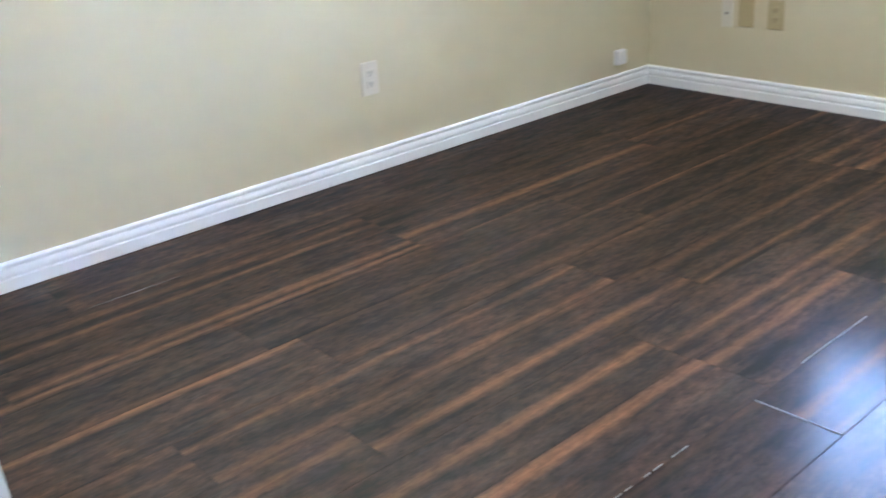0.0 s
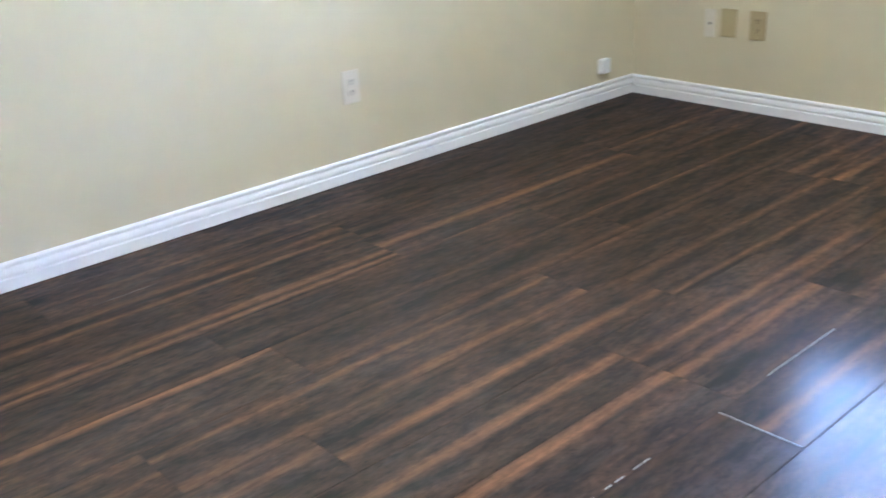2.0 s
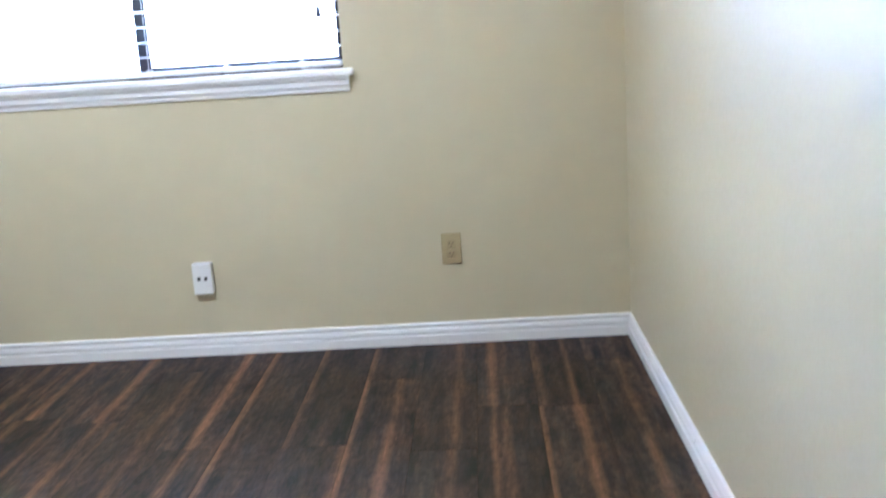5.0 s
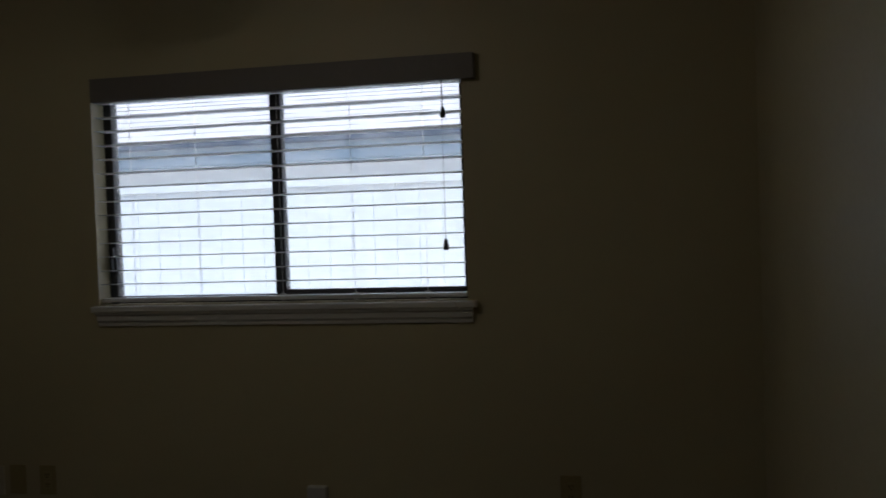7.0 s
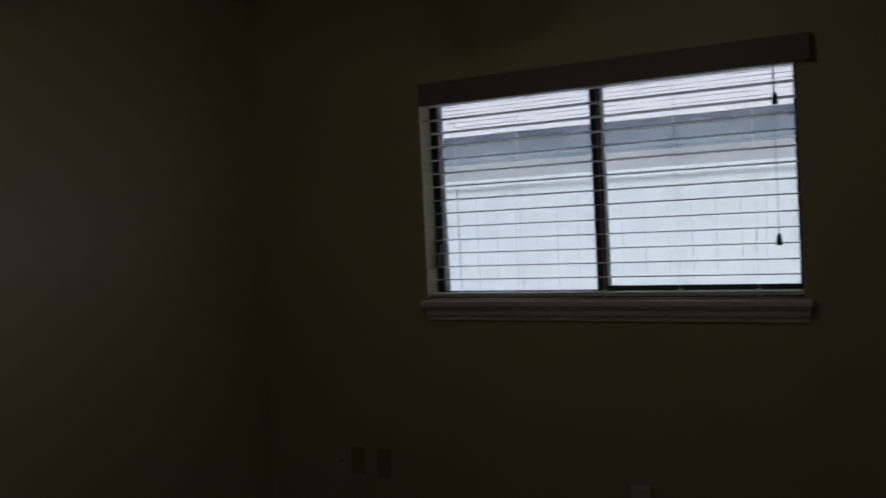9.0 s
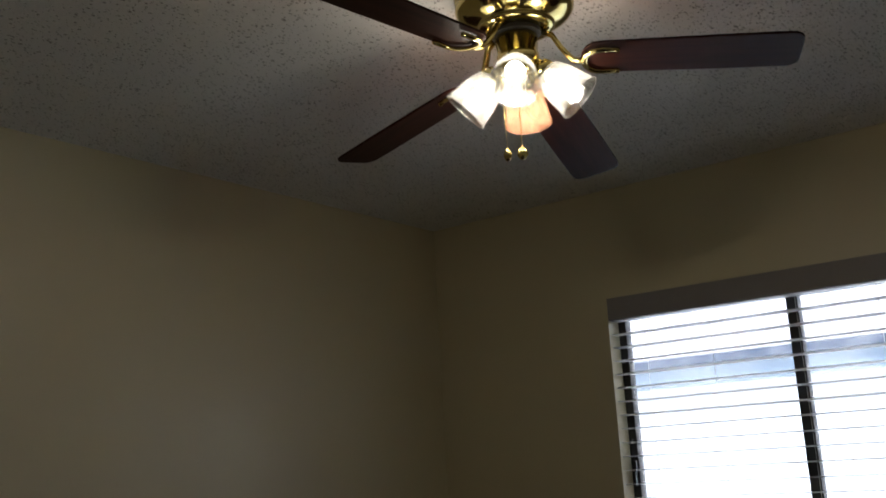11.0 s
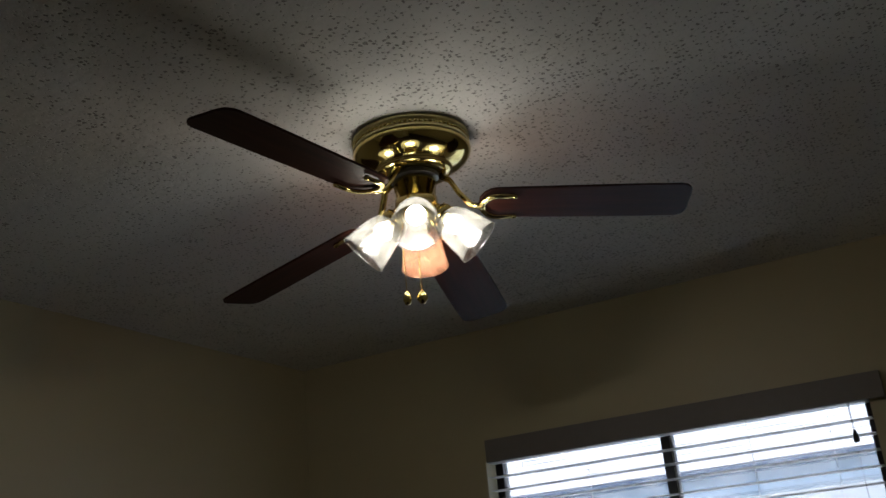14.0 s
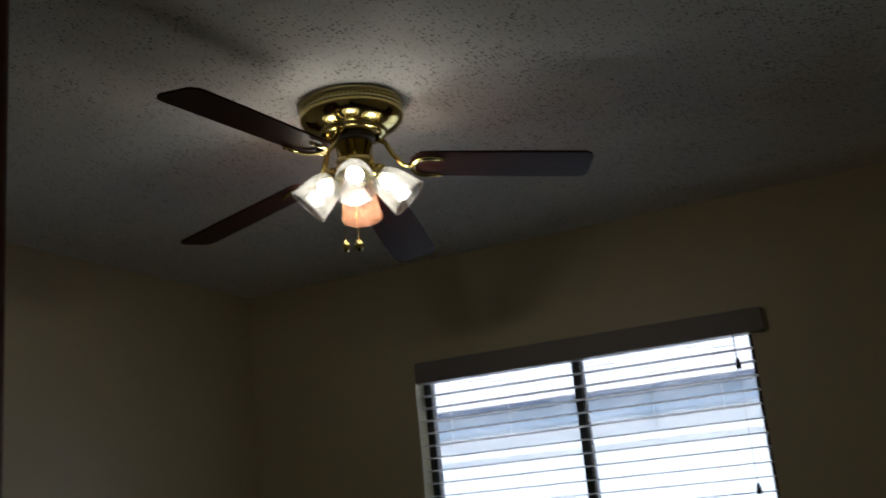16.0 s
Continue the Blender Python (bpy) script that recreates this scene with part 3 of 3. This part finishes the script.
        part("pendant", cap(lathe([(0.002, -0.390), (0.006, -0.395), (r, -0.405), (r, -0.413), (0.006, -0.423), (0.001, -0.425)], 16)), BRASS, c, "small brass disc pendant", True, pose(cx, cy, 0))


BLADES = ((28, 5.0), (103, 10.8), (171.5, 7.2), (262.6, -0.6))   # heading and droop of each blade
BLADE_Z = -0.172
SHADES = (296, 26, 116, 206)
fan()


# ---- wall plates ----
def plate(name, m, material, label, category, kind, hw=0.0375):
    """A wall plate in local x (width), z (height); faces -y."""
    root = base(name, m, label, category, group="wall plates")
    part("cover", boxes((-hw, hw, -0.006, 0, -0.060, 0.060), bevel=0.0028), material, root)
    if kind == "duplex":
        for z in (-0.0195, 0.0195):
            f = part("socket_face", boxes((-0.0165, 0.0165, -0.0085, -0.0055, z - 0.0140, z + 0.0140), bevel=0.0025), material, root)
            for sx, w, h, dz in ((-0.0065, 0.0014, 0.0045, 0.003), (0.0065, 0.0014, 0.004, 0.003), (0, 0.0022, 0.0022, -0.0075)):
                part("slot", boxes((sx - w, sx + w, -0.0092, -0.0084, z + dz - h, z + dz + h)), SLOT, f)
        part("screw", cap(lathe([(0.003, 0.001), (0.003, -0.001)], 10)), material, root, "", False, pose(0, -0.0063, 0, 90))
    elif kind == "jack":
        part("port", boxes((-0.005, 0.005, -0.0075, -0.0055, -0.006, 0.004)), SLOT, root)
        for z in (-0.042, 0.042):
            part("screw", cap(lathe([(0.003, 0.001), (0.003, -0.001)], 10)), material, root, "", False, pose(0, -0.0063, z, 90))
    else:
        for z in (-0.042, 0.042):
            part("screw", cap(lathe([(0.003, 0.001), (0.003, -0.001)], 10)), material, root, "", False, pose(0, -0.0063, z, 90))
    return root


plate("outlet", pose(0, -1.650, 0.348, 0, 0, 90), PALE, "aged white duplex outlet on the cream wall", "outlet", "duplex")
plate("phone_plate", pose(0.407, 0, 0.358), PALE, "aged white wall plate with one small jack", "wall plate", "jack", 0.027)
plate("blank_plate", pose(0.498, 0, 0.366), BEIGE, "ivory blank cover plate low on the wall", "wall plate", "blank")
plate("outlet", pose(0.636, 0, 0.366), BEIGE, "ivory duplex outlet beside the blank plate", "outlet", "duplex")
plate("outlet", pose(2.755, 0, 0.374), BEIGE, "ivory duplex outlet under the window wall's end", "outlet", "duplex")


def jack_box(m, w, h, d, label, ports):
    root = base("jack_box", m, label, "jack box", "jack boxes")
    part("cover", boxes((-w / 2, w / 2, -d, 0, -h / 2, h / 2), bevel=0.005), WHITE, root)
    for px in ports:
        part("port", boxes((px - 0.006, px + 0.006, -d - 0.0008, -d + 0.002, -0.006, 0.008)), SLOT, root)
    return root


jack_box(pose(1.797, 0, 0.314), 0.076, 0.122, 0.034, "white surface-mounted jack box with two dark ports", (-0.012, 0.014))
jack_box(pose(0, -0.234, 0.166, 0, 0, 90), 0.062, 0.066, 0.030, "small white cable box above the baseboard", ())


# ---- tan board by the doorway, placed and tilted to fit the camera's view ----
board = base("tilted_door", pose(1.48, -3.482, 0.052, 0, 0, 30) @ pose(0, 0, 0, 0, -3.9, 0), "tan door slab with a white edge, tilted to fit the camera's view", "door")
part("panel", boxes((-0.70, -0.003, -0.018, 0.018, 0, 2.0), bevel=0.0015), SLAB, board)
lap = bmesh.new()
rag = random.Random(3)
wide, ring = 0.012, []
for k in range(81):
    wide = min(0.022, max(0.004, wide + rag.uniform(-0.004, 0.004)))
    ring.append([lap.verts.new((x, y, 0.025 * k)) for x, y in ((-wide, -0.0178), (-wide, -0.0188), (0.0004, -0.0188), (0.0004, -0.0178))])
for q, r in zip(ring, ring[1:]):
    for i in range(4):
        j = (i + 1) % 4
        lap.faces.new((q[i], q[j], r[j], r[i]))
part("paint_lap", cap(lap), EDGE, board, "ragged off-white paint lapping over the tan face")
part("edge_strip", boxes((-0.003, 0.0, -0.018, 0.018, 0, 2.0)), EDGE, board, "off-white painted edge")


# ---- floor planks, piece by piece ----
EDGE0 = 2.44 - 13 * PLANK
# end joints by row of planks, and sapwood streaks as place across the room, start, end, strength
JOINTS = {0: -1.1, 1: -0.5, 2: -2.0, 3: -2.02, 4: -2.70, 5: -1.4, 6: -1.85, 7: -2.80, 8: -2.95, 9: -2.07, 10: -2.134, 11: -1.531, 12: -2.157, 13: -1.604, 14: -1.0, 15: -1.9, 16: -0.7, 17: -1.5}
CUTS = {7: (-4.0, -2.79, -1.72, -0.609), 8: (-4.2, -2.96, -2.075, -0.66), 9: (-4.5, -3.3, -2.065, -1.42, -0.2)}
STREAKS = ((0.42, -3.2, -2.66, 0.8), (0.35, -2.66, -2.05, 0.75), (0.665, -3.35, -2.66, 0.85), (0.575, -2.0, -1.4, 0.75), (0.62, -2.66, -2.0, 0.7), (0.89, -3.4, -2.72, 0.9), (1.40, -2.79, -1.72, 1.0), (1.44, -1.72, -1.3, 0.7),
           (1.545, -3.1, -2.4, 0.95), (1.685, -2.63, -2.07, 1.0), (1.70, -2.06, -1.9, 0.8), (1.28, -1.70, -1.34, 0.85), (1.345, -3.3, -3.1, 0.6), (1.25, -2.78, -2.55, 0.6), (1.12, -2.6, -2.4, 0.6),
           (2.055, -0.72, -0.03, 0.95), (2.436, -2.1, -1.0, 0.75), (2.445, -1.0, -0.08, 1.0), (1.957, -1.7, -0.68, 0.95), (3.15, -1.5, -0.58, 0.9), (1.33, -0.61, -0.06, 0.85), (1.58, -0.65, -0.03, 0.85),
           (1.30, -1.08, -0.61, 0.7), (0.885, -0.68, -0.07, 0.8), (1.59, -1.83, -1.05, 0.6), (2.565, -1.36, -0.55, 0.75), (2.883, -0.83, -0.05, 0.85), (2.755, -1.7, -0.97, 0.65), (2.765, -0.78, -0.08, 0.6),
           (3.03, -1.97, -1.44, 0.75), (2.248, -1.0, -0.34, 0.8), (3.042, -0.87, -0.26, 0.65), (2.918, -1.3, -0.97, 0.6), (3.325, -1.3, -0.94, 0.65), (0.72, -1.2, -0.5, 0.45), (1.05, -1.6, -0.9, 0.45), (1.80, -1.4, -0.4, 0.4))
plank_meshes = {}


def plank_mesh(w, n):
    key = (round(w, 3), round(n, 3))
    if key not in plank_meshes:
        g, e, t = 0.0002, 0.0005, 0.0085
        bm = bmesh.new()
        a = [bm.verts.new(p) for p in ((g, g, -t), (w - g, g, -t), (w - g, n - g, -t), (g, n - g, -t))]
        b = [bm.verts.new(p) for p in ((g, g, -0.0006), (w - g, g, -0.0006), (w - g, n - g, -0.0006), (g, n - g, -0.0006))]
        c = [bm.verts.new(p) for p in ((g + e, g + e, 0), (w - g - e, g + e, 0), (w - g - e, n - g - e, 0), (g + e, n - g - e, 0))]
        for lo, hi in ((a, b), (b, c)):
            for i in range(4):
                j = (i + 1) % 4
                bm.faces.new((lo[i], lo[j], hi[j], hi[i]))
        bm.faces.new(c)
        for v in bm.verts:
            v.co.x -= PLANK / 2
        plank_meshes[key] = mesh_of("plank", bm, PLANKS)
    return plank_meshes[key]


rng = random.Random(7)
row = 0
while EDGE0 + row * PLANK < W:
    x0 = EDGE0 + row * PLANK
    xa, xb = max(x0, 0.002), min(x0 + PLANK, W - 0.002)
    j = JOINTS.get(row, -rng.uniform(0.4, 1.6))
    cuts = sorted({round(j + 1.22 * k, 3) for k in range(-5, 6) if -5.55 < j + 1.22 * k < -0.08})
    cuts = [-5.6] + list(CUTS.get(row, cuts)) + [-0.004]
    for k, (y0, y1) in enumerate(zip(cuts, cuts[1:])):
        p = new("plank", plank_mesh(xb - xa, y1 - y0))
        p.parent = floor
        lift = 0.07 if abs(y0 - j) < 0.01 and row in (10, 12, 13) else 0.0
        p.matrix_basis = pose(xa + PLANK / 2, y0, (0.0009 if row in (10, 12) else 0.0) + rng.uniform(-0.0002, 0.0002), 0, rng.uniform(-0.06, 0.06), 0) @ pose(0, 0, 0.0011 if lift else 0, -lift, 0, 0)
        found = sorted(((min(e, y1) - max(b, y0), (x - x0) / PLANK, f) for x, b, e, f in STREAKS if xa <= x < xb and min(e, y1) - max(b, y0) > 0.1), reverse=True)
        v = [(f, g) for _, f, g in found[:2]]
        while len(v) < 2:
            v.append((rng.choice((0.06, 0.5, 0.94)), rng.uniform(0.05, 0.35)))
        p.color = (v[0][0], v[0][1], v[1][0], v[1][1])
    row += 1

# glints put in as pale strips along the proud edges of a few planks
GLINT = plain("pale_edge_glint", (0.30, 0.285, 0.27), 0.35, 0.0, 0.3, 90.0)
for ax, ay, bx, by, w, gaps in ((1.858, -2.135, 2.047, -2.135, 0.0012, 0.0), (2.247, -2.158, 2.437, -2.158, 0.0015, 0.0), (2.443, -1.605, 2.60, -1.605, 0.0009, 0.0), (1.851, -1.93, 1.851, -1.63, 0.0011, 0.0),
                              (1.851, -2.62, 1.851, -2.36, 0.0010, 0.45)):
    n = 1 + int(math.hypot(bx - ax, by - ay) / 0.03)
    for k in range(n):
        if rng.random() < gaps:
            continue
        f0, f1 = k / n, (k + (rng.uniform(0.6, 0.95) if gaps else 1.0)) / n
        xs = sorted((ax + (bx - ax) * f0, ax + (bx - ax) * f1))
        ys = sorted((ay + (by - ay) * f0, ay + (by - ay) * f1))
        v = w * rng.uniform(0.75, 1.1)
        part("edge_glint", boxes((xs[0] - (v if ax == bx else 0), xs[1] + (v if ax == bx else 0), ys[0] - (v if ay == by else 0), ys[1] + (v if ay == by else 0), -0.004, 0.0024)), GLINT, floor, "pale strip painted as a glint on a plank edge")
chip = boxes((1.886, 1.898, -0.021, -0.0155, 0.001, 0.006), bevel=0.001)
tagged(part("paint_chip", chip, WHITE), "small white paint chip at the foot of the baseboard", "debris")
